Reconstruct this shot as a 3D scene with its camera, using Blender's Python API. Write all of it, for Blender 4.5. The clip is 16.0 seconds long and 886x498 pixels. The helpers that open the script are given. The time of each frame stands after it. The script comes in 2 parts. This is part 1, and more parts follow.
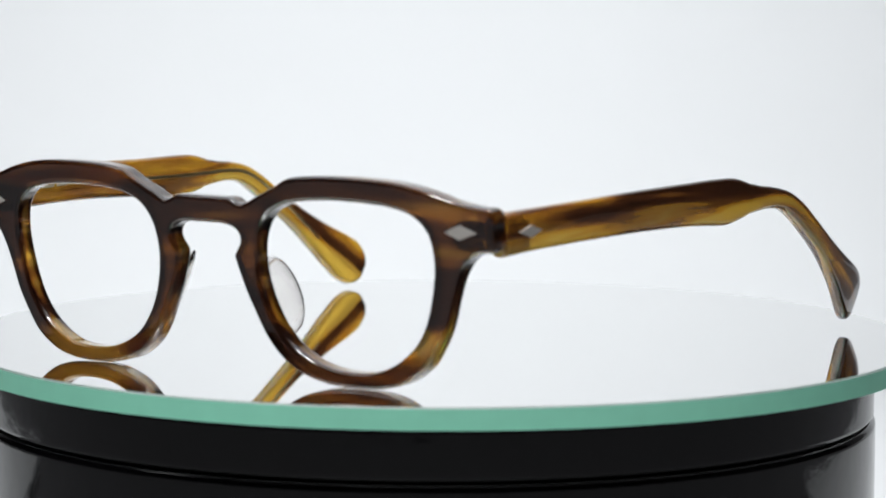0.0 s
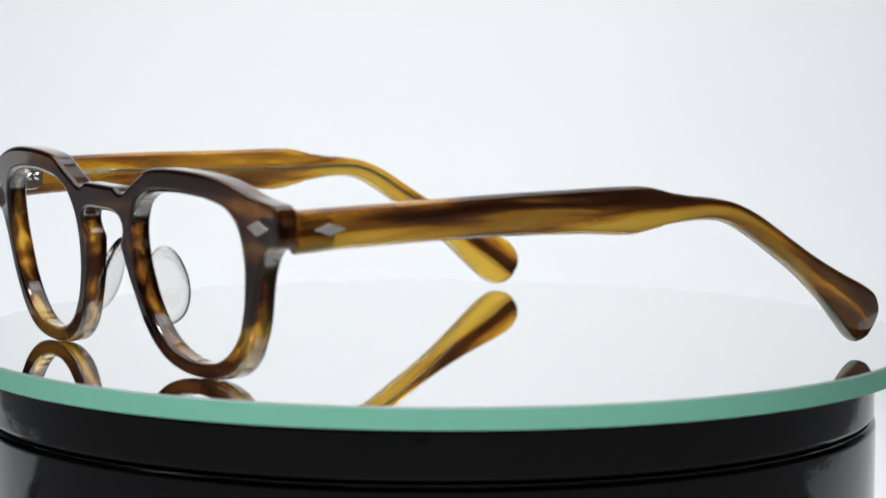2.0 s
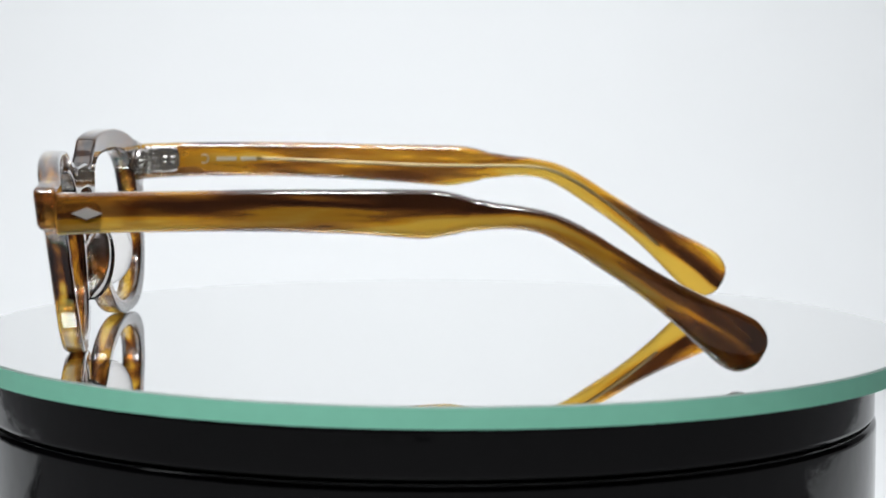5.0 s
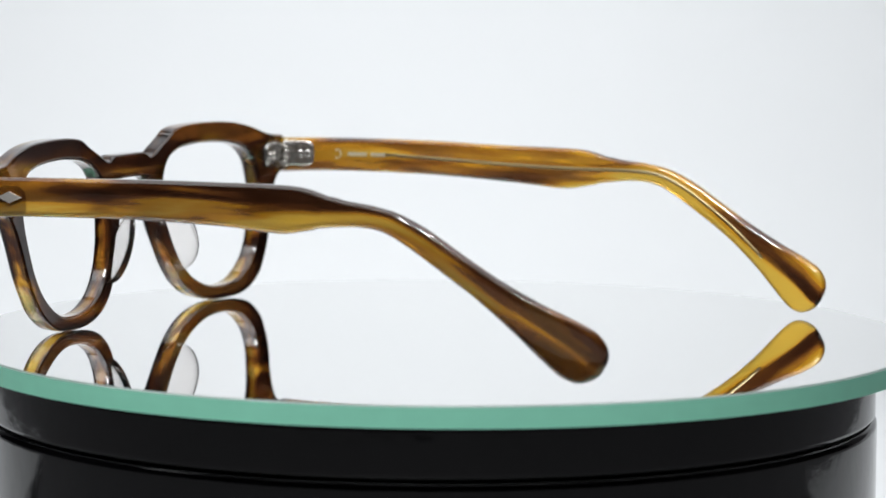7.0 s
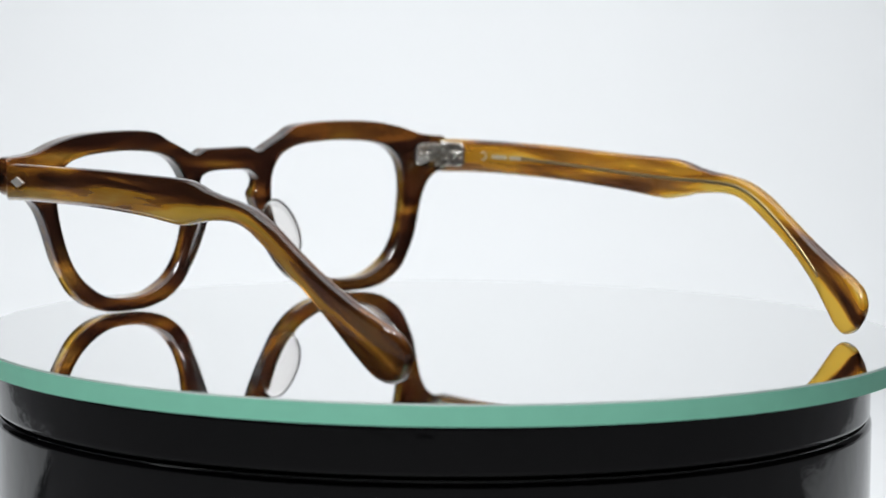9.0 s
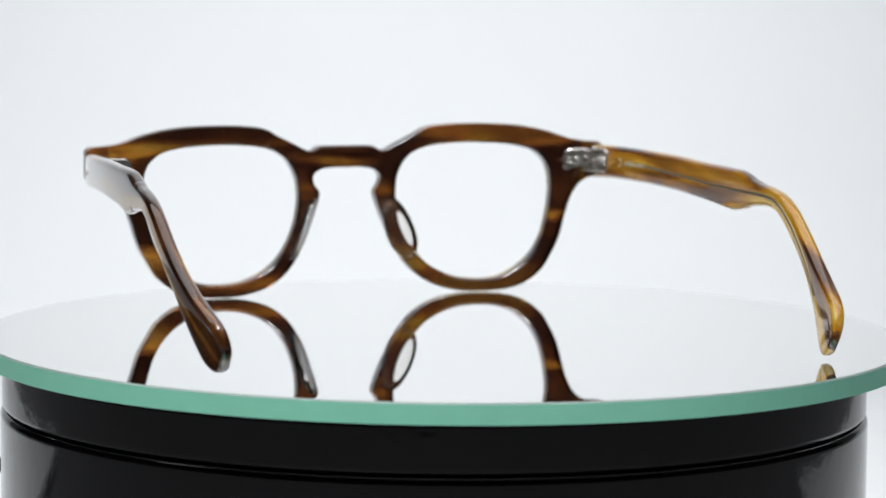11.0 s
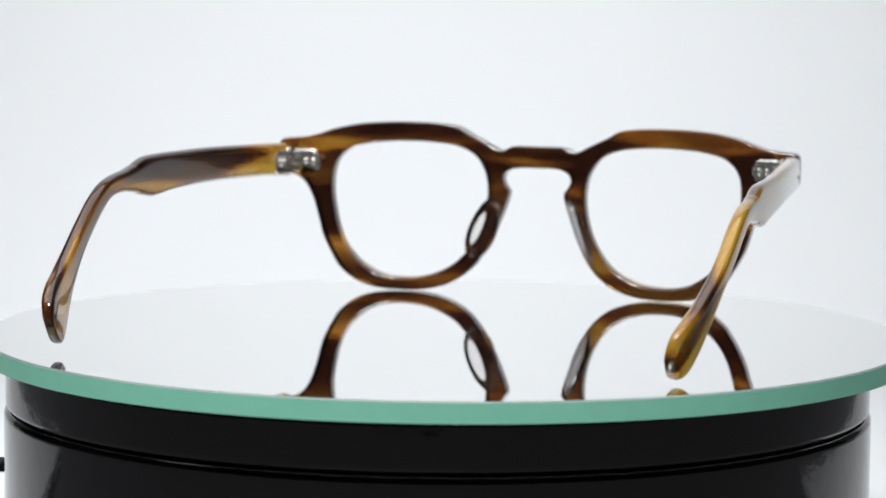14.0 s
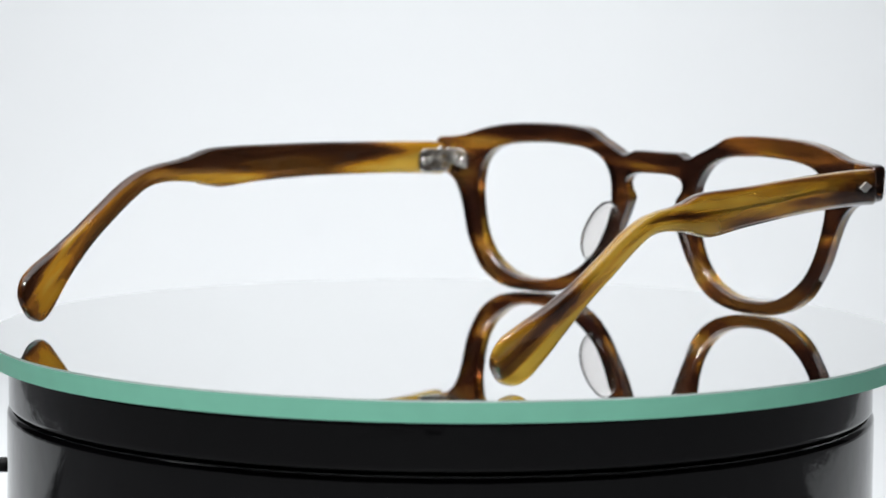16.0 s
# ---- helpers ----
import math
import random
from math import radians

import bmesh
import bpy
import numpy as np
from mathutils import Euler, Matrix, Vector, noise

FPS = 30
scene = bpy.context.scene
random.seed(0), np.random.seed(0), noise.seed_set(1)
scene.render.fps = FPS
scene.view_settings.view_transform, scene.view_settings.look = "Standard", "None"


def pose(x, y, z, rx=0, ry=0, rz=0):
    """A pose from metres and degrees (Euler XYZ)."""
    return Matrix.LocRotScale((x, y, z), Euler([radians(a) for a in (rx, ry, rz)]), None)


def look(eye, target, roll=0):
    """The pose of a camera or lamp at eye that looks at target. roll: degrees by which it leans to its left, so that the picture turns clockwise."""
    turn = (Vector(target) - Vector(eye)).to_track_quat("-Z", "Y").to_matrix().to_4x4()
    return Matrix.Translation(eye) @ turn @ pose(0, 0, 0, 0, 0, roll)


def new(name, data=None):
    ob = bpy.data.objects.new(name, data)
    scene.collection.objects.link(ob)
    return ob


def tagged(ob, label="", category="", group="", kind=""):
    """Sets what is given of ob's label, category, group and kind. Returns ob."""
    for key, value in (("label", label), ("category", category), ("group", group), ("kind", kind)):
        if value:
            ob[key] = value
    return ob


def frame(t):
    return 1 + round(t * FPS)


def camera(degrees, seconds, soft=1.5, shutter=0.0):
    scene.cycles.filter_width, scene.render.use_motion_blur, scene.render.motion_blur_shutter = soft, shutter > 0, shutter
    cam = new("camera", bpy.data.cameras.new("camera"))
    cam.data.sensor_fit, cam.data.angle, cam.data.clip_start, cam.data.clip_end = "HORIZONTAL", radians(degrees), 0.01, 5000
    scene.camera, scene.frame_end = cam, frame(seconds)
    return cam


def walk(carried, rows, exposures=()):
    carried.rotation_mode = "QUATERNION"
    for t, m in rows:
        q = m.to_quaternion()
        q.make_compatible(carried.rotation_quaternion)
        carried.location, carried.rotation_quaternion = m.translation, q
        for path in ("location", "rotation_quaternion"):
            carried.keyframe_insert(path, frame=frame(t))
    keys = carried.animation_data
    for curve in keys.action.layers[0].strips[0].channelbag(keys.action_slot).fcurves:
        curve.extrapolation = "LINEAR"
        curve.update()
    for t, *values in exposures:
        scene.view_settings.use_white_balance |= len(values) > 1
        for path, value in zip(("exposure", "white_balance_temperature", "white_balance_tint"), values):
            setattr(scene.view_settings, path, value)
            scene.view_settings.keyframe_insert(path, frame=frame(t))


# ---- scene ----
cam = camera(15.378, 16.0)
walk(cam, [
    (0.00, pose(0.04816, -0.74483, 0.09952, 83.8993, 0, 3.6135) @ pose(0, 0, 0, 0, 0, 0.2172)),
    (8.65, pose(0.04750, -0.74571, 0.09823, 83.9808, 0, 3.6235) @ pose(0, 0, 0, 0, 0, 0.4850)),
    (9.25, pose(0.05070, -0.76647, 0.10176, 83.9270, 0, 3.7977) @ pose(0, 0, 0, 0, 0, 0.6817)),
    (16.00, pose(0.05068, -0.76778, 0.10091, 83.9660, 0, 3.9044) @ pose(0, 0, 0, 0, 0, 0.4628)),
])
cam.data.dof.use_dof = True
cam.data.dof.focus_distance = 0.738
cam.data.dof.aperture_fstop = 22.0

# ---- world and light ----
MM = 0.001
world = bpy.data.worlds.new("world")
scene.world = world
world.use_nodes = True
world.node_tree.nodes["Background"].inputs[0].default_value = (0.75, 0.85, 1.0, 1)
world.node_tree.nodes["Background"].inputs[1].default_value = 0.15
scene.view_settings.exposure = 0.0


def area_lamp(name, eye, target, sx, sy, watts, colour):
    data = bpy.data.lights.new(name, "AREA")
    data.shape, data.size, data.size_y, data.energy, data.color = "RECTANGLE", sx, sy, watts, colour
    ob = new(name, data)
    ob.matrix_world = look(eye, target) if eye[:2] != target[:2] else pose(*eye)
    return ob


area_lamp("softbox_light", (-0.15, 0.20, 1.08), (-0.15, 0.20, 0), 1.9, 1.0, 8.7, (0.965, 0.985, 1.0))
# added lamp, only to lift and even out the backdrop's brightness
area_lamp("backdrop_fill_light", (-0.3, -0.1, 1.05), (-0.35, 0.85, 0.0), 2.0, 0.25, 2.2, (0.965, 0.985, 1.0))
area_lamp("spot_light", (-0.20, -0.50, 1.05), (0, 0, 0), 0.15, 0.15, 6.6, (0.985, 0.993, 1.0))
area_lamp("spot_light", (0.06, -0.50, 1.05), (0, 0, 0), 0.15, 0.15, 6.6, (0.985, 0.993, 1.0))

# ---- materials ----


def material(name):
    m = bpy.data.materials.new(name)
    m.use_nodes = True
    return m, m.node_tree.nodes, m.node_tree.links, m.node_tree.nodes["Principled BSDF"]


def plain(name, colour, rough=0.5, metal=0.0, vary=0.06, scale=40.0, bump=0.0):
    """A surface with faint mottling at two scales and a fine relief."""
    m, n, l, b = material(name)
    b.inputs["Roughness"].default_value, b.inputs["Metallic"].default_value = rough, metal
    tc = n.new("ShaderNodeTexCoord")
    coarse, fine = n.new("ShaderNodeTexNoise"), n.new("ShaderNodeTexNoise")
    coarse.inputs["Scale"].default_value, fine.inputs["Scale"].default_value = scale * 0.15, scale * 3
    fine.inputs["Detail"].default_value = 4
    add = n.new("ShaderNodeMath")
    add.operation = "ADD"
    ramp = n.new("ShaderNodeMapRange")
    ramp.inputs["From Min"].default_value, ramp.inputs["From Max"].default_value = 0.6, 1.4
    ramp.inputs["To Min"].default_value, ramp.inputs["To Max"].default_value = 1 - vary, 1 + vary
    mul = n.new("ShaderNodeVectorMath")
    mul.operation = "SCALE"
    mul.inputs[0].default_value = colour
    for t in (coarse, fine):
        l.new(tc.outputs["Object"], t.inputs["Vector"])
    l.new(coarse.outputs[0], add.inputs[0])
    l.new(fine.outputs[0], add.inputs[1])
    l.new(add.outputs[0], ramp.inputs["Value"])
    l.new(ramp.outputs[0], mul.inputs["Scale"])
    l.new(mul.outputs[0], b.inputs["Base Color"])
    if bump:
        bp = n.new("ShaderNodeBump")
        bp.inputs["Strength"].default_value, bp.inputs["Distance"].default_value = 0.3, bump
        l.new(fine.outputs[0], bp.inputs["Height"])
        l.new(bp.outputs[0], b.inputs["Normal"])
    return m


def acetate(name, stretch, turn, stops, lean, along, seed, grain=False, punch=1.85, clear=0.84):
    """Streaked translucent acetate: long bands drawn out along the sheet. lean: how the mix shifts along x, y, z;
    along: shifts of the mix at places y, in mm."""
    m, n, l, b = material(name)
    if grain:
        tc = n.new("ShaderNodeAttribute")
        tc.attribute_name = "grain"
        where = tc.outputs["Vector"]
    else:
        tc = n.new("ShaderNodeTexCoord")
        where = tc.outputs["Object"]
    mp = n.new("ShaderNodeMapping")
    mp.inputs["Scale"].default_value = stretch
    mp.inputs["Rotation"].default_value = turn
    mp.inputs["Location"].default_value = (seed, seed * 0.7, seed * 1.3)
    l.new(where, mp.inputs["Vector"])
    big, small = n.new("ShaderNodeTexNoise"), n.new("ShaderNodeTexNoise")
    big.inputs["Scale"].default_value, big.inputs["Detail"].default_value, big.inputs["Distortion"].default_value = 1.0, 1.5, 0.6
    small.inputs["Scale"].default_value, small.inputs["Detail"].default_value = 3.5, 3.0
    for t in (big, small):
        l.new(mp.outputs[0], t.inputs["Vector"])

    def sum_of(p, q, scale=1.0):
        a = n.new("ShaderNodeMath")
        a.operation, a.inputs[1].default_value = "MULTIPLY_ADD", scale
        l.new(p, a.inputs[0])
        l.new(q, a.inputs[2])
        return a.outputs[0]

    dot = n.new("ShaderNodeVectorMath")
    dot.operation, dot.inputs[1].default_value = "DOT_PRODUCT", lean
    l.new(where, dot.inputs[0])
    xyz = n.new("ShaderNodeSeparateXYZ")
    l.new(where, xyz.inputs[0])
    place = n.new("ShaderNodeMapRange")
    place.inputs["From Min"].default_value, place.inputs["From Max"].default_value = -0.09, 0.10
    l.new(xyz.outputs["Y"], place.inputs["Value"])
    shift = n.new("ShaderNodeValToRGB")
    shift.color_ramp.interpolation = "B_SPLINE"
    while len(shift.color_ramp.elements) < len(along):
        shift.color_ramp.elements.new(0.5)
    for e, (y, v) in zip(shift.color_ramp.elements, along):
        e.position, e.color = (y + 90) / 190, (v, v, v, 1)
    l.new(place.outputs[0], shift.inputs[0])
    wide = n.new("ShaderNodeMath")
    wide.operation, wide.inputs[1].default_value = "MULTIPLY", punch
    l.new(big.outputs[0], wide.inputs[0])
    total = sum_of(small.outputs[0], wide.outputs[0], 0.45)
    total = sum_of(dot.outputs["Value"], total)
    total = sum_of(shift.outputs[0], total)
    off = n.new("ShaderNodeMath")
    off.operation, off.inputs[1].default_value = "SUBTRACT", 0.225 + punch / 2
    l.new(total, off.inputs[0])
    ramp = n.new("ShaderNodeValToRGB")
    ramp.color_ramp.interpolation = "EASE"
    while len(ramp.color_ramp.elements) < len(stops):
        ramp.color_ramp.elements.new(0.5)
    for e, (pos, col) in zip(ramp.color_ramp.elements, stops):
        e.position, e.color = pos, (*col, 1)
    l.new(off.outputs[0], ramp.inputs[0])
    l.new(ramp.outputs[0], b.inputs["Base Color"])
    b.inputs["Roughness"].default_value = 0.13
    b.inputs["IOR"].default_value = 1.47
    b.inputs["Specular IOR Level"].default_value = 0.1
    b.inputs["Transmission Weight"].default_value = clear
    b.inputs["Coat Weight"].default_value = 1.0
    b.inputs["Coat Roughness"].default_value = 0.012
    return m


AMBER = [(0.28, (0.044, 0.016, 0.007)), (0.44, (0.125, 0.042, 0.013)), (0.54, (0.38, 0.145, 0.022)),
         (0.64, (0.72, 0.35, 0.024)), (0.84, (0.88, 0.58, 0.085))]
BROWN = [(0.25, (0.026, 0.009, 0.005)), (0.45, (0.105, 0.033, 0.010)), (0.60, (0.34, 0.115, 0.017)),
         (0.74, (0.70, 0.34, 0.028)), (0.94, (0.90, 0.60, 0.09))]
FRONT = acetate("front_acetate", (20, 200, 120), (0, 0.05, 0), BROWN, (0, 0, -3.0),
                [(-1, 0.31), (0.5, 0.31), (1.3, 0.40), (2.4, 0.95), (3.6, 0.45), (4.4, 0.36), (6, 0.36)], 3.1, True, punch=2.6)
TEMPLE_L = acetate("temple_acetate_a", (150, 17, 150), (0.05, 0, 0), AMBER, (0, 0, -30.0),
                   [(-78, 0.90), (-70, 0.84), (-58, 0.68), (-40, 0.38), (-6, 0.36), (10, 0.37), (30, 0.48), (50, 0.50), (66, 0.48), (76, 0.46), (86, 0.38)], 7.7, True, punch=2.2, clear=0.56)
TEMPLE_R = acetate("temple_acetate_b", (150, 17, 150), (-0.05, 0, 0), AMBER, (0, 0, -5.0),
                   [(-76, 0.46), (-50, 0.62), (-20, 0.82), (8, 0.76), (30, 0.72), (52, 0.68), (66, 0.70), (86, 0.70)], 12.4, True, punch=2.1, clear=0.62)

PAD, _n, _l, _b = material("clear_pad")
_b.inputs["Base Color"].default_value = (0.95, 0.92, 0.90, 1)
_b.inputs["Transmission Weight"].default_value = 1.0
_b.inputs["Roughness"].default_value = 0.08
_b.inputs["IOR"].default_value = 1.47

GLASS, _n, _l, _b = material("mirror_glass")
_b.inputs["Base Color"].default_value = (0.968, 0.990, 0.972, 1)
_b.inputs["Transmission Weight"].default_value = 1.0
_b.inputs["Roughness"].default_value = 0.0
_b.inputs["IOR"].default_value = 1.5
SILVER = plain("mirror_silvering", (0.93, 0.95, 0.95), 0.0, 1.0, 0.004)
EDGE = plain("ground_green_edge", (0.37, 0.96, 0.71), 0.45, 0.0, 0.05, 60)
CHAMFER = plain("polished_edge_line", (0.25, 0.33, 0.30), 0.2, 0.0, 0.05, 60)
STEEL = plain("polished_steel", (0.72, 0.70, 0.67), 0.26, 1.0, 0.05, 900)
RIVET = plain("satin_silver", (0.80, 0.77, 0.72), 0.48, 0.65, 0.05, 900)
WIRE = plain("core_wire_metal", (0.30, 0.24, 0.13), 0.35, 1.0, 0.1, 600)
PRINT = plain("pale_print", (0.42, 0.38, 0.28), 0.5, 0.0, 0.1, 600)
BLACK = plain("black_gloss_plastic", (0.0022, 0.0022, 0.0027), 0.09, 0.0, 0.3, 60, 0.00025)
GROOVE = plain("groove_black", (0.004, 0.004, 0.004), 0.6, 0.0, 0.1, 60)
PAPER = plain("white_paper", (0.80, 0.82, 0.838), 0.75, 0.0, 0.012, 6)
WALL = plain("room_paint", (0.42, 0.42, 0.43), 0.8, 0.0, 0.05, 5, 0.0005)
DARKWALL = plain("unseen_dark_wall_paint", (0.03, 0.03, 0.033), 0.8, 0.0, 0.05, 5, 0.0005)
TABLETOP = plain("dark_tabletop", (0.13, 0.13, 0.137), 0.5, 0.0, 0.1, 8)
FLOOR = plain("room_floor_paint", (0.2, 0.19, 0.18), 0.6, 0.0, 0.1, 5, 0.0005)

# ---- mesh helpers ----


def mesh_from(name, verts, faces, mats, face_mats=None, normals=None, smooth=True):
    me = bpy.data.meshes.new(name)
    me.from_pydata([tuple(v) for v in verts], [], faces)
    for m in mats:
        me.materials.append(m)
    if face_mats:
        me.polygons.foreach_set("material_index", face_mats)
    if smooth:
        me.polygons.foreach_set("use_smooth", [True] * len(me.polygons))
    me.update()
    if normals is not None:
        me.normals_split_custom_set_from_vertices([tuple(v) for v in normals])
    return me


def part(name, me, parent, label="", m=None):
    ob = new(name, me)
    ob.parent = parent
    if m is not None:
        ob.matrix_basis = m
    if label:
        ob["label"] = label
    return ob


def from_bm(name, bm, mat, smooth=False):
    bmesh.ops.recalc_face_normals(bm, faces=bm.faces)
    me = bpy.data.meshes.new(name)
    bm.to_mesh(me)
    bm.free()
    me.materials.append(mat)
    if smooth:
        me.polygons.foreach_set("use_smooth", [True] * len(me.polygons))
    return me


def box_bm(sx, sy, sz, bevel=0.0, seg=2, m=None):
    bm = bmesh.new()
    bmesh.ops.create_cube(bm, size=1, matrix=(m or Matrix()) @ Matrix.Diagonal((sx, sy, sz, 1)))
    if bevel:
        bmesh.ops.bevel(bm, geom=bm.edges[:], offset=bevel, segments=seg, profile=0.5, affect="EDGES")
    return bm


def spline(pts, step, closed=False):
    """Catmull-Rom curve through pts, sampled about every step."""
    P = [np.array(p, float) for p in pts]
    n, out = len(P), []
    for i in range(n if closed else n - 1):
        a, b, c, d = (P[(i + k) % n] if closed else P[min(max(i + k, 0), n - 1)] for k in (-1, 0, 1, 2))
        k = max(2, int(np.linalg.norm(c - b) / step))
        ta, tb = np.linalg.norm(b - a) ** 0.5 + 1e-9, np.linalg.norm(c - b) ** 0.5 + 1e-9
        tc_ = np.linalg.norm(d - c) ** 0.5 + 1e-9
        m1 = ((b - a) / ta - (c - a) / (ta + tb) + (c - b) / tb) * tb if ta > 1e-6 else c - b
        m2 = ((c - b) / tb - (d - b) / (tb + tc_) + (d - c) / tc_) * tb if tc_ > 1e-6 else c - b
        for j in range(k):
            u = j / k
            out.append((2 * u**3 - 3 * u**2 + 1) * b + (u**3 - 2 * u**2 + u) * m1 + (3 * u**2 - 2 * u**3) * c + (u**3 - u**2) * m2)
    if not closed:
        out.append(P[-1])
    return np.array(out)


def lathe(name, profile, segs, mat):
    verts, faces = [], []
    for r, z in profile:
        for k in range(segs):
            a = 2 * math.pi * k / segs
            verts.append((r * math.cos(a), r * math.sin(a), z))
    for i in range(len(profile) - 1):
        for k in range(segs):
            k2 = (k + 1) % segs
            faces.append((i * segs + k, i * segs + k2, (i + 1) * segs + k2, (i + 1) * segs + k))
    return mesh_from(name, verts, faces, [mat])


# ---- the room ----


def slab(name, centre, size, mat):
    ob = new(name, from_bm(name, box_bm(*size), mat))
    ob.location = centre
    return tagged(ob, kind="structure")


# unseen walls added to close the space; the dark ones keep reflections dark
slab("wall_north", (0, 2.1, 0.45), (4.4, 0.1, 2.6), WALL)
slab("wall_south", (0, -2.1, 0.45), (4.4, 0.1, 2.6), DARKWALL)
slab("wall_east", (2.15, 0, 0.45), (0.1, 4.1, 2.6), DARKWALL)
slab("wall_west", (-2.15, 0, 0.45), (0.1, 4.1, 2.6), DARKWALL)
slab("ceiling", (0, 0, 1.80), (4.4, 4.3, 0.1), WALL)
slab("floor", (0, 0, -0.90), (4.4, 4.3, 0.1), FLOOR)

TABLE_Z = -0.062


def studio_table():
    top = tagged(new("studio_table"), "plain dark table under the white paper sweep", "table")
    top.location = (0, 0.215, -0.85)
    part("tabletop", from_bm("tabletop", box_bm(1.8, 1.47, 0.03, 0.004), TABLETOP), top, m=pose(0, 0, 0.85 + TABLE_Z - 0.0175))
    for x in (-0.82, 0.82):
        for y in (-0.66, 0.66):
            part("leg", from_bm("leg", box_bm(0.05, 0.05, 0.753, 0.004), WALL), top, m=pose(x, y, 0.3765))


studio_table()


def white_sheet(name, label, prof, x0, x1, z):
    n = len(prof)
    verts = [(x, y, h) for x in (x0, x1) for y, h in prof]
    faces = [(i, n + i, n + i + 1, i + 1) for i in range(n - 1)]
    ob = new(name, mesh_from(name, verts, faces, [PAPER]))
    ob.location = (0, 0, z)
    mod = ob.modifiers.new("thickness", "SOLIDIFY")
    mod.thickness, mod.offset = 0.002, -1
    tagged(ob, label, "backdrop", kind="structure")


def paper_backdrop():
    """A wide white sheet that curves up behind the table, and a narrower one on the table that runs onto its foot."""
    rise = [(0.40, 0.0), (0.45, 0.0)]
    for k in range(1, 13):
        a = math.radians(90 * k / 12)
        rise.append((0.45 + 0.35 * math.sin(a), 0.35 - 0.35 * math.cos(a)))
    white_sheet("backdrop", "seamless white paper curving up behind the turntable", rise + [(0.80, 0.7), (0.80, 1.15)], -0.62, 0.50, TABLE_Z)
    white_sheet("backdrop_foot", "white paper sheet lying on the table under the turntable", [(0.02, 0.0), (0.2, 0.0), (0.43, 0.0)], -0.31, 0.27, TABLE_Z + 0.004)


paper_backdrop()

# ---- the turntable ----
DISC_R, DISC_T = 0.1085, 0.0047


def turntable():
    top = tagged(new("turntable"), "black glossy round turntable base with a thin groove", "turntable")
    top.location = (-0.002, 0, TABLE_Z)
    h = -DISC_T - TABLE_Z
    r = 0.1015
    g = h - 0.0117
    upper = [(0.0, h - 0.0004), (r - 0.012, h - 0.0004), (r - 0.0015, h - 0.0006), (r - 0.0003, h - 0.0009), (r, h - 0.0013), (r, h - 0.0018), (r, h - 0.0022), (r, g + 0.0016), (r, g + 0.0012), (r, g + 0.0008), (r - 0.0004, g + 0.0003)]
    lower = [(r - 0.0012, g - 0.0001), (r - 0.0005, g - 0.0003), (r, g - 0.0007), (r + 0.0003, g - 0.0012), (r + 0.0004, g - 0.0018), (r + 0.0004, g - 0.0022), (r + 0.0004, 0.006), (r + 0.0004, 0.004), (r - 0.001, 0.0008), (r - 0.004, 0.0), (0.0, 0.0)]
    part("rotating_platter", lathe("rotating_platter", upper, 192, BLACK), top)
    part("groove", lathe("groove", [(r - 0.0003, g + 0.0004), (r - 0.0016, g + 0.0002), (r - 0.0016, g - 0.0003), (r - 0.0011, g - 0.0004)], 192, GROOVE), top, "dark shadow gap")
    part("base_drum", lathe("base_drum", lower, 192, BLACK), top)
    # small dark object beside the drum, built as a knob on a stem
    knob = lathe("side_knob", [(0.0, 0.0045), (0.0014, 0.0045), (0.0018, 0.0040), (0.0018, 0.0016), (0.0010, 0.0012), (0.0009, -0.001), (0.0, -0.001)], 24, GROOVE)
    part("side_knob", knob, top, "small black knob on a stem at the drum's side", pose(-r - 0.0002, 0, 0.0280, 0, -90, 0))


turntable()

disc = tagged(new("mirror_disc"), "round mirror plate with a green glass edge on the turntable", "mirror")


def mirror_disc():
    c = 0.0004
    part("glass_face", lathe("glass_face", [(0.0, 0.0), (0.03, 0.0), (DISC_R - c, 0.0)], 256, GLASS), disc)
    part("edge_line", lathe("edge_line", [(DISC_R - c, 0.0), (DISC_R, -c)], 256, CHAMFER), disc, "fine grey chamfer")
    part("ground_edge", lathe("ground_edge", [(DISC_R, -c), (DISC_R, -DISC_T)], 256, EDGE), disc, "mint green ground glass edge")
    part("silvering", lathe("silvering", [(DISC_R, -DISC_T), (0.03, -DISC_T), (0.0, -DISC_T)], 256, SILVER), disc, "silvered mirror back")


mirror_disc()

# ---- the eyeglasses ----
glasses = tagged(new("eyeglasses"), "tortoiseshell acetate eyeglasses frame without lenses on a mirror", "eyeglasses")
THICK = 4.9


def back_y(x, z):
    """The back face of the front: bowed round the bridge, leaning forward towards the top (mm)."""
    return -81.0 + 4.7 * min(abs(x) / 61.0, 1.0) ** 2 - 0.125 * (z - 35.0)


# half outline of the front, in mm: up from the bridge's underside round the rim to the bridge's top
NOSE = [(0, 32.7), (4.5, 32.6), (6.8, 32.2), (8.4, 31.3), (9.1, 29.8), (8.6, 28.2), (7.4, 26.3), (7.9, 23.8), (9.7, 18.6),
        (11.5, 14.6), (14.0, 9.6), (17.2, 5.6), (21.9, 2.4), (28.6, 0.5), (35.1, 0.2), (41.6, 0.6), (46.6, 2.1), (51.3, 5.5),
        (54.2, 9.8), (56.3, 14.0), (58.2, 20.2), (59.8, 24.5), (61.8, 27.6), (64.8, 29.5)]
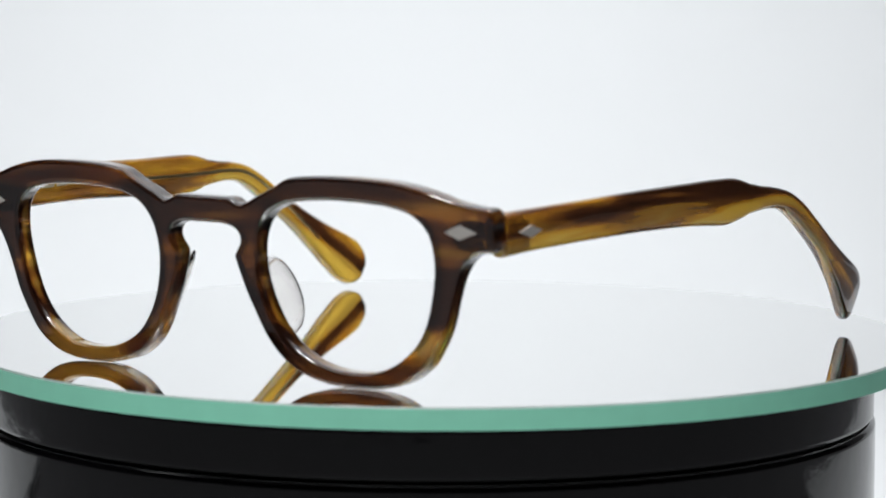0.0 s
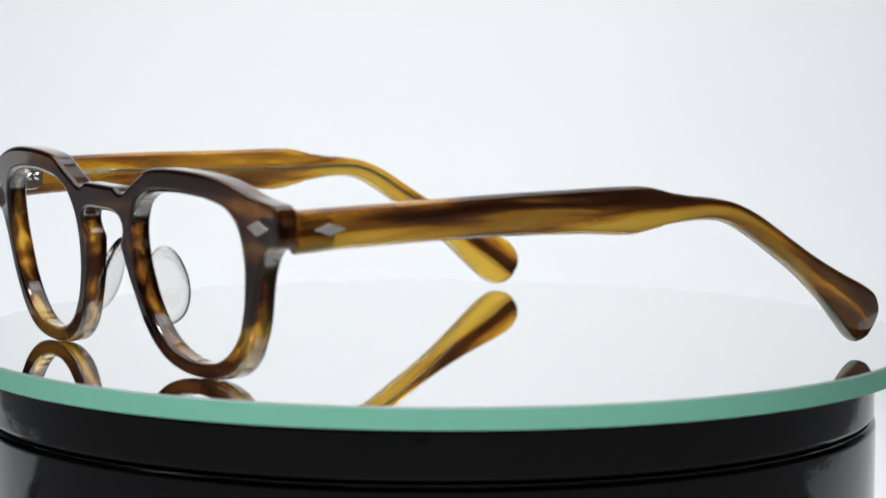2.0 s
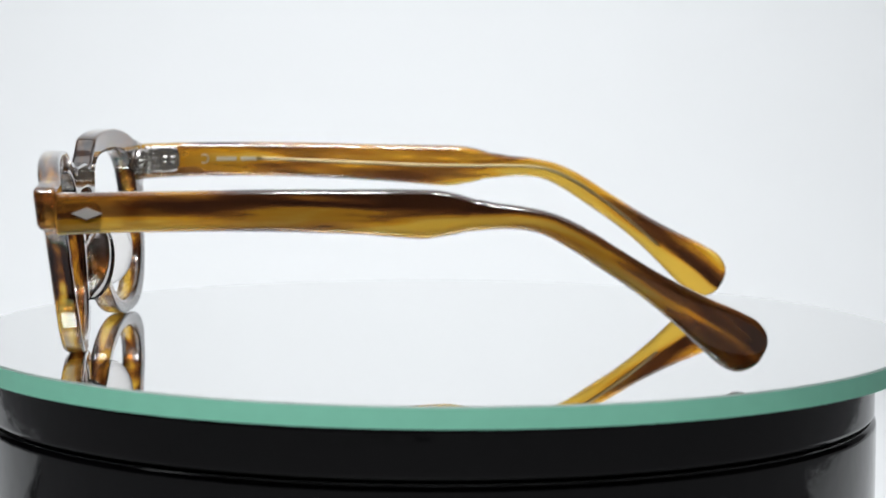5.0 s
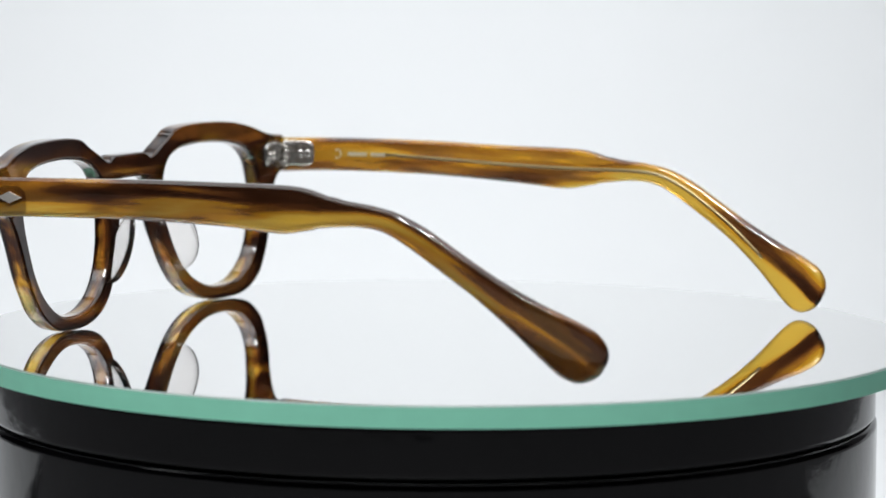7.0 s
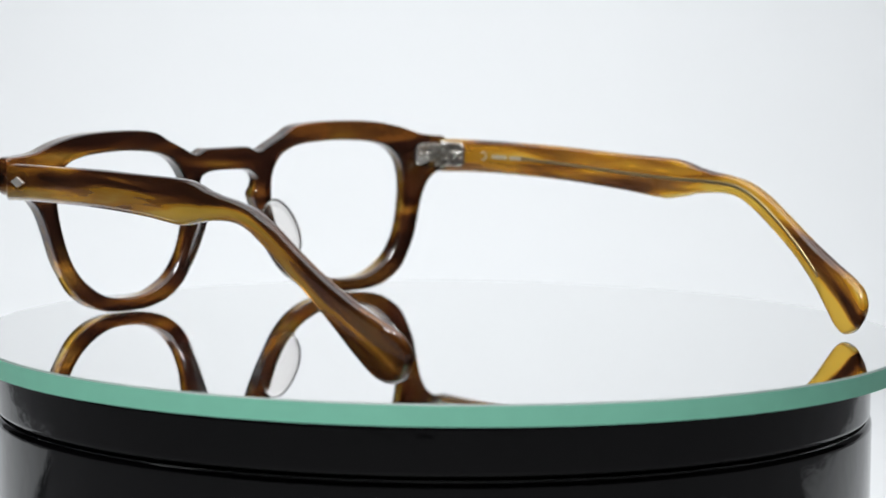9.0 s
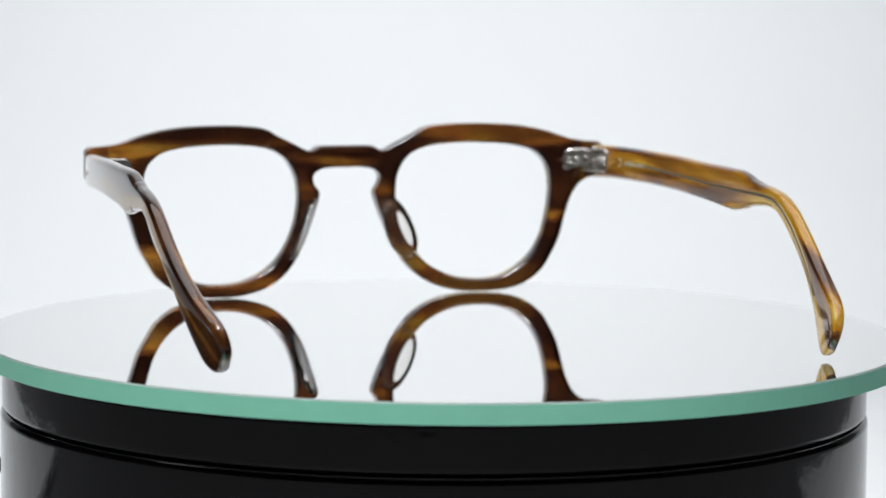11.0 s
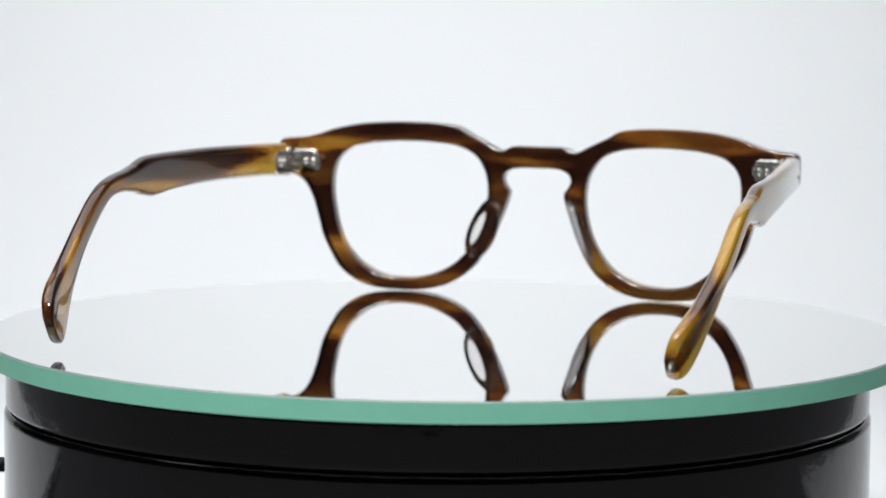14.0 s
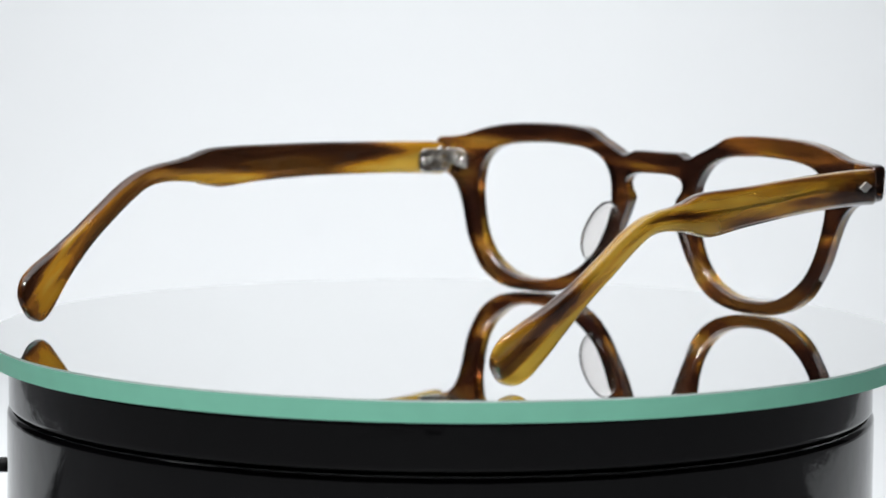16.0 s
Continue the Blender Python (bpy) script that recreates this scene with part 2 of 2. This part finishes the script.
BROW = [(68.2, 30.0), (69.2, 30.8), (69.3, 34.5), (69.1, 38.0), (68.2, 38.8), (65.5, 39.1), (60.4, 39.8), (54.1, 41.8), (47.2, 43.2), (38.0, 43.8),
        (27.0, 43.6), (21.6, 42.8), (18.3, 41.0), (13.6, 38.7), (10.6, 37.2), (9.3, 37.1), (6.9, 38.2), (4.5, 38.3), (0, 38.3)]
EYE = [(54.6, 27.5), (53.6, 33.1), (50.6, 36.3), (45.6, 37.9), (36.4, 38.7), (28.6, 38.6), (21.2, 37.6), (16.7, 35.3), (14.0, 31.3),
       (13.1, 26.8), (13.3, 22.5), (14.7, 17.0), (17.4, 11.7), (21.4, 7.4), (28.0, 4.3), (35.0, 3.5), (40.7, 4.2), (45.2, 6.4),
       (49.0, 9.7), (51.7, 14.0), (53.7, 20.6)]


def resample(loop, step):
    p = np.vstack([loop, loop[:1]])
    d = np.concatenate([[0], np.cumsum(np.linalg.norm(np.diff(p, axis=0), axis=1))])
    n = int(d[-1] / step)
    s = np.arange(n) * d[-1] / n
    return np.stack([np.interp(s, d, p[:, k]) for k in (0, 1)], -1)


def loop_normals(loop, sign):
    t = np.roll(loop, -1, 0) - np.roll(loop, 1, 0)
    nrm = np.stack([t[:, 1], -t[:, 0]], -1) * sign
    return nrm / np.linalg.norm(nrm, axis=1, keepdims=True)


def front_frame():
    half = spline(NOSE + BROW, 0.5)
    outer = resample(np.vstack([half, (half * (-1, 1))[::-1][1:-1]]), 0.55)
    eye = resample(spline(EYE, 0.5, True), 0.55)
    loops = [outer, eye, (eye * (-1, 1))[::-1]]
    area = [0.5 * np.sum(q[:, 0] * np.roll(q[:, 1], -1) - q[:, 1] * np.roll(q[:, 0], -1)) for q in loops]
    out_n = [loop_normals(q, 1 if (a > 0) == (i == 0) else -1) for i, (q, a) in enumerate(zip(loops, area))]
    # edge section: inset, depth from the front face, normal weights (outward, front)
    sec_o = [(1.1, 0.0, 0.0), (0.72, 0.07, 0.34), (0.35, 0.31, 0.68), (0.09, 0.68, 0.92), (0.0, 1.15, 1.0), (0.0, 2.4, 1.0), (0.0, THICK - 0.8, 1.0),
             (0.10, THICK - 0.38, 0.85), (0.38, THICK - 0.10, 0.38), (0.75, THICK, 0.0)]
    sec_i = [(1.25, 0.0, 0.0), (0.62, 0.16, 0.5), (0.16, 0.62, 0.87), (0.0, 1.25, 1.0), (0.0, 2.4, 1.0), (0.0, THICK - 1.0, 1.0),
             (0.13, THICK - 0.5, 0.87), (0.5, THICK - 0.13, 0.5), (1.0, THICK, 0.0)]
    verts, norms, faces, grains = [], [], [], []
    rims = {0: [], 1: []}
    for i, (q, nn) in enumerate(zip(loops, out_n)):
        sec = sec_o if i == 0 else sec_i
        start, n = len(verts), len(q)
        for inset, depth, wt in sec:
            for (x, z), (a, b) in zip(q, nn):
                px, pz = x - a * inset, z - b * inset
                verts.append((px * MM, (back_y(px, pz) - THICK + depth) * MM, pz * MM))
                grains.append((px * MM, depth * MM * (1.0 if abs(px) < 63 else 0.2), pz * MM))
                fy = math.sqrt(max(0.0, 1 - wt * wt)) * (-1 if depth < THICK / 2 else 1)
                v = Vector((a * wt, fy + 0.0, b * wt))
                slope = 9.4 * px / 61.0**2 if abs(px) < 61 else 0.0
                if wt < 0.9:
                    v += Vector((-slope * fy, 0, 0.125 * fy))
                norms.append(v.normalized())
        for s in range(len(sec) - 1):
            for k in range(n):
                k2 = (k + 1) % n
                a0, b0 = start + s * n, start + (s + 1) * n
                faces.append((a0 + k, a0 + k2, b0 + k2, b0 + k))
        rims[0].append([start + k for k in range(n)])
        rims[1].append([start + (len(sec) - 1) * n + k for k in range(n)])
    for side in (0, 1):
        bm = bmesh.new()
        index = {}
        for ring in rims[side]:
            vs = []
            for k in ring:
                v = bm.verts.new((verts[k][0], 0, verts[k][2]))
                index[v] = k
                vs.append(v)
            for a, b in zip(vs, vs[1:] + vs[:1]):
                bm.edges.new((a, b))
        bmesh.ops.triangle_fill(bm, edges=bm.edges[:], use_beauty=True, use_dissolve=False, normal=(0, -1, 0))
        for fc in bm.faces:
            faces.append(tuple(index[v] for v in fc.verts))
        bm.free()
    me = mesh_from("front_frame", verts, faces, [FRONT])
    bm = bmesh.new()
    bm.from_mesh(me)
    bmesh.ops.recalc_face_normals(bm, faces=bm.faces)
    bm.to_mesh(me)
    bm.free()
    me.polygons.foreach_set("use_smooth", [True] * len(me.polygons))
    me.normals_split_custom_set_from_vertices([tuple(v) for v in norms])
    at = me.attributes.new("grain", "FLOAT_VECTOR", "POINT")
    at.data.foreach_set("vector", np.array(grains).ravel())
    return part("front_frame", me, glasses, "brown and amber streaked acetate front with keyhole bridge")


front_frame()


def rhombus(name, w, h, rise, mat):
    """A faceted lozenge plate that faces -Y, w along X."""
    bm = bmesh.new()
    base = [bm.verts.new(p) for p in ((-w, 0.0004, 0), (0, 0.0004, -h), (w, 0.0004, 0), (0, 0.0004, h))]
    top = [bm.verts.new(p) for p in ((-w * 0.98, -rise, 0), (0, -rise, -h * 0.96), (w * 0.98, -rise, 0), (0, -rise, h * 0.96))]
    for k in range(4):
        bm.faces.new((base[k], base[(k + 1) % 4], top[(k + 1) % 4], top[k]))
    bm.faces.new(top)
    bm.faces.new(base[::-1])
    return from_bm(name, bm, mat)


# temple stations, in mm: top edge (y, z), bottom edge (y, z), thickness
STATIONS = [(-76.4, 38.5, -76.4, 30.1, 4.2), (-67.5, 38.75, -67.5, 30.6, 4.2), (-50, 39.1, -48, 31.0, 4.0), (-33, 39.4, -31, 31.0, 3.8),
            (-16, 39.4, -13, 30.4, 3.6), (-2, 39.3, -3, 29.6, 3.5), (4.5, 38.9, 0.8, 29.5, 3.4), (13.7, 36.5, 10, 30.8, 3.3), (21, 35.4, 18.5, 31.2, 3.3),
            (27, 34.0, 24, 30.3, 3.3), (33.1, 31.2, 29.2, 27.7, 3.3), (40.5, 26.5, 36.3, 23.0, 3.3), (49.3, 21.0, 44.5, 17.2, 3.4),
            (58.2, 16.3, 52, 10.8, 3.5), (65.5, 12.9, 57.5, 5.4, 3.5), (69.3, 10.5, 61.4, 1.9, 3.3), (71.0, 7.6, 64.6, 0.6, 2.8),
            (70.9, 5.2, 67.6, 1.3, 2.2), (70.1, 3.6, 69.1, 2.4, 1.2)]


def outer_x(y):
    """How far the temple's outer face stands out from the middle, in mm."""
    return float(np.interp(y, BOW_Y, BOW_X))


_bow = spline([(-80, 69.0), (-60, 71.9), (-30, 75.0), (0, 76.8), (18, 77.5), (28, 77.8), (40, 77.4), (50, 76.4), (58, 75.2), (64, 73.8), (74, 70.4)], 1.0)
BOW_Y, BOW_X = _bow[:, 0], _bow[:, 1]


def temple_section(w, h, r):
    """A slab section with rounded corners and slightly crowned faces: points (u, v) from -1 to 1."""
    pts = []
    for cu, cv, a0 in ((1, 1, 0), (-1, 1, 90), (-1, -1, 180), (1, -1, 270)):
        for k in range(7):
            a = math.radians(a0 + 15 * k)
            pts.append((cu * (w - r) + r * math.cos(a), cv * (h - r) + r * math.sin(a)))
        if cu == cv:
            pts += [(cu * q * (w - r) * 0.5, cv * h) for q in (1, -1)]
        else:
            pts += [(cu * w, cv * q * (h - r) * 0.5) for q in (1, 0, -1)]
    return [(x / w * (1 - 0.05 * (z / h) ** 2), z / h) for x, z in pts]


def temple_mesh(side, mat, sag, short):
    """sag: how far the middle of this temple hangs lower; short: how much shorter it is past its middle, in mm."""
    st = spline([(*s,) for s in STATIONS], 1.2)
    verts, faces, grains = [], [], []
    mids = np.stack([(st[:, 0] + st[:, 2]) / 2, (st[:, 1] + st[:, 3]) / 2], -1)
    run = np.concatenate([[0], np.cumsum(np.linalg.norm(np.diff(mids, axis=0), axis=1))]) - 76.4
    for (yu, zu, yl, zl, w), length in zip(st, run):
        cy, cz = (yu + yl) / 2, (zu + zl) / 2
        hy, hz = (yu - yl) / 2, (zu - zl) / 2 + 0.2
        cz -= (0.2 if yu < 12 else 0.0) + sag * math.exp(-((cy + 5) / 38) ** 2)
        cx = outer_x(cy) - 2.0
        cy -= short * max(0.0, cy / 70)
        half = max(0.5, math.hypot(hy, hz))
        section = temple_section(w / 2, half, min(1.5, w * 0.42, half * 0.6))
        ring = len(section)
        for u, v in section:
            verts.append((side * (cx + u * w / 2) * MM, (cy + v * hy) * MM, (cz + v * hz) * MM))
            grains.append((u * w / 2 * MM, length * MM, v * math.hypot(hy, hz) * MM))
    n = len(st)
    for i in range(n - 1):
        for k in range(ring):
            k2 = (k + 1) % ring
            faces.append((i * ring + k, i * ring + k2, (i + 1) * ring + k2, (i + 1) * ring + k))
    faces.append(tuple(range(ring)))
    faces.append(tuple((n - 1) * ring + k for k in range(ring)))
    me = mesh_from("temple", verts, faces, [mat])
    bm = bmesh.new()
    bm.from_mesh(me)
    bmesh.ops.recalc_face_normals(bm, faces=bm.faces)
    bm.to_mesh(me)
    bm.free()
    at = me.attributes.new("grain", "FLOAT_VECTOR", "POINT")
    at.data.foreach_set("vector", np.array(grains).ravel())
    return me


def tube(name, pts, r, mat, ring=8):
    verts, faces = [], []
    for i, p in enumerate(pts):
        t = Vector(pts[min(i + 1, len(pts) - 1)]) - Vector(pts[max(i - 1, 0)])
        q = t.to_track_quat("Z", "Y")
        for k in range(ring):
            a = 2 * math.pi * k / ring
            verts.append(Vector(p) + q @ Vector((math.cos(a) * r, math.sin(a) * r, 0)))
    n = len(pts)
    for i in range(n - 1):
        for k in range(ring):
            k2 = (k + 1) % ring
            faces.append((i * ring + k, i * ring + k2, (i + 1) * ring + k2, (i + 1) * ring + k))
    faces += [tuple(range(ring))[::-1], tuple((n - 1) * ring + k for k in range(ring))]
    return mesh_from(name, verts, faces, [mat])


def plate_mesh(name, w, h, t, r, mat):
    """A plate with one round end, w along X, h along Z, raised towards +Y."""
    bm = bmesh.new()
    prof = []
    for cx, cz, a0 in ((w - r, h / 2 - r, 0), (0.0006, h / 2 - 0.0006, 90), (0.0006, -h / 2 + 0.0006, 180), (w - r, -h / 2 + r, 270)):
        rr = r if cx > 0.001 else 0.0006
        for k in range(7):
            a = math.radians(a0 + 15 * k)
            prof.append((cx + rr * math.cos(a), cz + rr * math.sin(a)))
    lo = [bm.verts.new((x, -0.0003, z)) for x, z in prof]
    mid = [bm.verts.new((x, t * 0.7, z)) for x, z in prof]
    hi = [bm.verts.new((w / 2 + (x - w / 2) * 0.94, t, z * 0.94)) for x, z in prof]
    n = len(prof)
    for a, b in ((lo, mid), (mid, hi)):
        for k in range(n):
            bm.faces.new((a[k], a[(k + 1) % n], b[(k + 1) % n], b[k]))
    bm.faces.new(hi)
    bm.faces.new(lo[::-1])
    return from_bm(name, bm, mat)


def dome_mesh(name, r, rise, mat):
    prof = [(r, -0.0002), (r, rise * 0.2), (r * 0.9, rise * 0.6), (r * 0.6, rise * 0.9), (0.0, rise)]
    return lathe(name, prof, 14, mat)


DOME = dome_mesh("pin", 0.0009, 0.0006, STEEL)
LOZENGE_F = rhombus("diamond_rivet", 0.0039, 0.00150, 0.00035, RIVET)
LOZENGE_T = rhombus("diamond_rivet", 0.0034, 0.00130, 0.00035, RIVET)
PLATE_F = plate_mesh("hinge_plate", 0.0072, 0.0062, 0.0006, 0.0026, STEEL)
PLATE_T = plate_mesh("hinge_plate", 0.0072, 0.0062, 0.0006, 0.0022, STEEL)
TOOTH = from_bm("hinge_tooth", box_bm(0.0018, 0.0014, 0.0013, 0.0002), STEEL)
SCREW = dome_mesh("hinge_screw", 0.0010, 0.00045, STEEL)
KNUCKLE = lathe("knuckle", [(0.0, 0.00060), (0.0008, 0.00060), (0.0011, 0.00045), (0.0011, -0.00045), (0.0008, -0.00060), (0.0, -0.00060)], 20, STEEL)


def side_parts(s, temple_mat, lift, sag, hinge_z, short):
    turn = 0 if s > 0 else 180
    # front: lozenge, hinge plate with two pins, knuckles
    y = (back_y(61.4, 34) - THICK) * MM
    part("diamond_rivet", LOZENGE_F, glasses, "polished silver lozenge inlay", pose(s * 0.0613, y - 0.0001, 0.0338, -7, 0, 0))
    yb = back_y(61, 34.6) * MM
    m = pose(s * 0.0648, yb, hinge_z, -7, 0, s * 3) @ Matrix.Diagonal((-s, 1, 1, 1))
    plate = part("hinge_plate", PLATE_F, glasses, "polished steel hinge plate", m)
    for dx in (0.0033, 0.0054):
        part("pin", DOME, plate, m=pose(dx, 0.0006, 0, -90, 0, 0))
    for k in (-1, 0, 1):
        part("hinge_tooth", TOOTH, plate, m=pose(0.0008, 0.0010, k * 0.0021))
    for k in range(5):
        part("knuckle", KNUCKLE, glasses, "steel hinge knuckle", pose(s * 0.0660, -0.0748, hinge_z + (k - 2) * 0.00130))
    part("hinge_screw", SCREW, glasses, "small steel hinge screw", pose(s * 0.0660, -0.0748, hinge_z + 0.0031))
    # temple with its lozenge, plate, wire and print
    tm = part("temple", temple_mesh(s, temple_mat, sag, short), glasses, "amber and brown streaked acetate temple with paddle tip",
              pose(0, -0.0764, 0.0337 if s > 0 else 0.0343, lift, 0, 0) @ pose(0, 0.0764, -0.0345))
    ang = math.degrees(math.atan((outer_x(-65) - outer_x(-75)) / 10))
    part("diamond_rivet", LOZENGE_T, tm, "polished silver lozenge inlay",
         pose(s * (outer_x(-69.9) + 0.1) * MM, -0.0699, 0.0345, 0, 0, s * (90 - ang)))
    xin = (outer_x(-74.2) - 4.2) * MM
    pl = part("hinge_plate", PLATE_T, tm, "polished steel hinge plate",
              pose(s * (xin + 0.0002), -0.0742, hinge_z + 0.0005, 0, 0, s * (90 - ang)) @ Matrix.Diagonal((s, s, 1, 1)) if s > 0 else
              pose(s * (xin + 0.0002), -0.0742, hinge_z + 0.0005, 0, 0, 90 + ang) @ Matrix.Diagonal((1, -1, 1, 1)))
    for dx in (0.0036, 0.0056):
        part("pin", DOME, pl, m=pose(dx, 0.0006, 0, -90, 0, 0))
    for k in (-1, 0, 1):
        part("hinge_tooth", TOOTH, pl, m=pose(0.0012, 0.0010, k * 0.0021))
    if s < 0:
        pts = []
        for y, z in spline([(-48, 35.2), (-20, 34.8), (5, 34.2), (17, 33.8), (25, 32.8), (31, 30.2), (38, 25.7), (47, 19.0), (54, 13.0)], 2.0):
            w = np.interp(y, [-76, 0, 70], [4.2, 3.5, 3.4])
            pts.append((s * (outer_x(y) - 2.0 - w / 2 + 0.12) * MM, (y - short * max(0.0, y / 70)) * MM, (z - sag * math.exp(-((y + 5) / 38) ** 2)) * MM))
        part("core_wire", tube("core_wire", pts, 0.00042, WIRE), tm, "thin metal core wire")
    for y0, ln in () if s > 0 else ((-58, 5.0), (-52, 4.0)):
        yc = y0 + ln / 2
        xi = (outer_x(yc) - 4.05) * MM
        part("printed_mark", from_bm("printed_mark", box_bm(0.0002, ln * MM, 0.0009 if s < 0 else 0.0005, 0), PRINT), tm, "faint pale print",
             pose(s * xi, yc * MM, 0.0347, 0, 0, -s * math.degrees(math.atan((outer_x(yc + 4) - outer_x(yc - 4)) / 8))))
    if s < 0:
        ring = lathe("printed_emblem", [(0.0012, 0.0), (0.0012, 0.0001), (0.0009, 0.0001), (0.0009, 0.0)], 24, PRINT)
        part("printed_emblem", ring, tm, "faint pale round print", pose(s * (outer_x(-61) - 4.05) * MM, -0.0610, 0.0347, 0, 90, 0))


side_parts(1, TEMPLE_L, 1.0, 0.0, 0.0331, 0.0)
side_parts(-1, TEMPLE_R, 0.3, 1.6, 0.0342, 2.0)


def nose_pad(s):
    """A thin clear tear-shaped plate with a rounded rim, flaring away from the nose."""
    bm = bmesh.new()
    bmesh.ops.create_uvsphere(bm, u_segments=36, v_segments=24, radius=1)
    for v in bm.verts:
        x, y, z = v.co
        r = min(1.0, math.hypot(y, z))
        k = 0.86 - 0.14 * z
        v.co = (math.copysign(0.85 * (1 - r**5) ** 0.5, x) * MM + 2.9 * MM * y * k, y * 5.2 * k * MM, z * 8.7 * MM)
    me = from_bm("nose_pad", bm, PAD, True)
    m = pose(s * 0.0129, back_y(12, 17) * MM + 0.0022, 0.0172, -6, s * -19, 0) @ Matrix.Diagonal((s, 1, 1, 1))
    part("nose_pad", me, glasses, "clear acetate nose pad", m)


nose_pad(1)
nose_pad(-1)


def motions():
    turn = [(k * 0.5, -30.674 - 11.5966 * k * 0.5) for k in range(33)]
    walk(glasses, [(t, pose(-0.0005, 0, 0, 0, 0, a)) for t, a in turn])
    walk(disc, [(t, pose(0, 0, 0, 0, 0, a)) for t, a in turn])


motions()
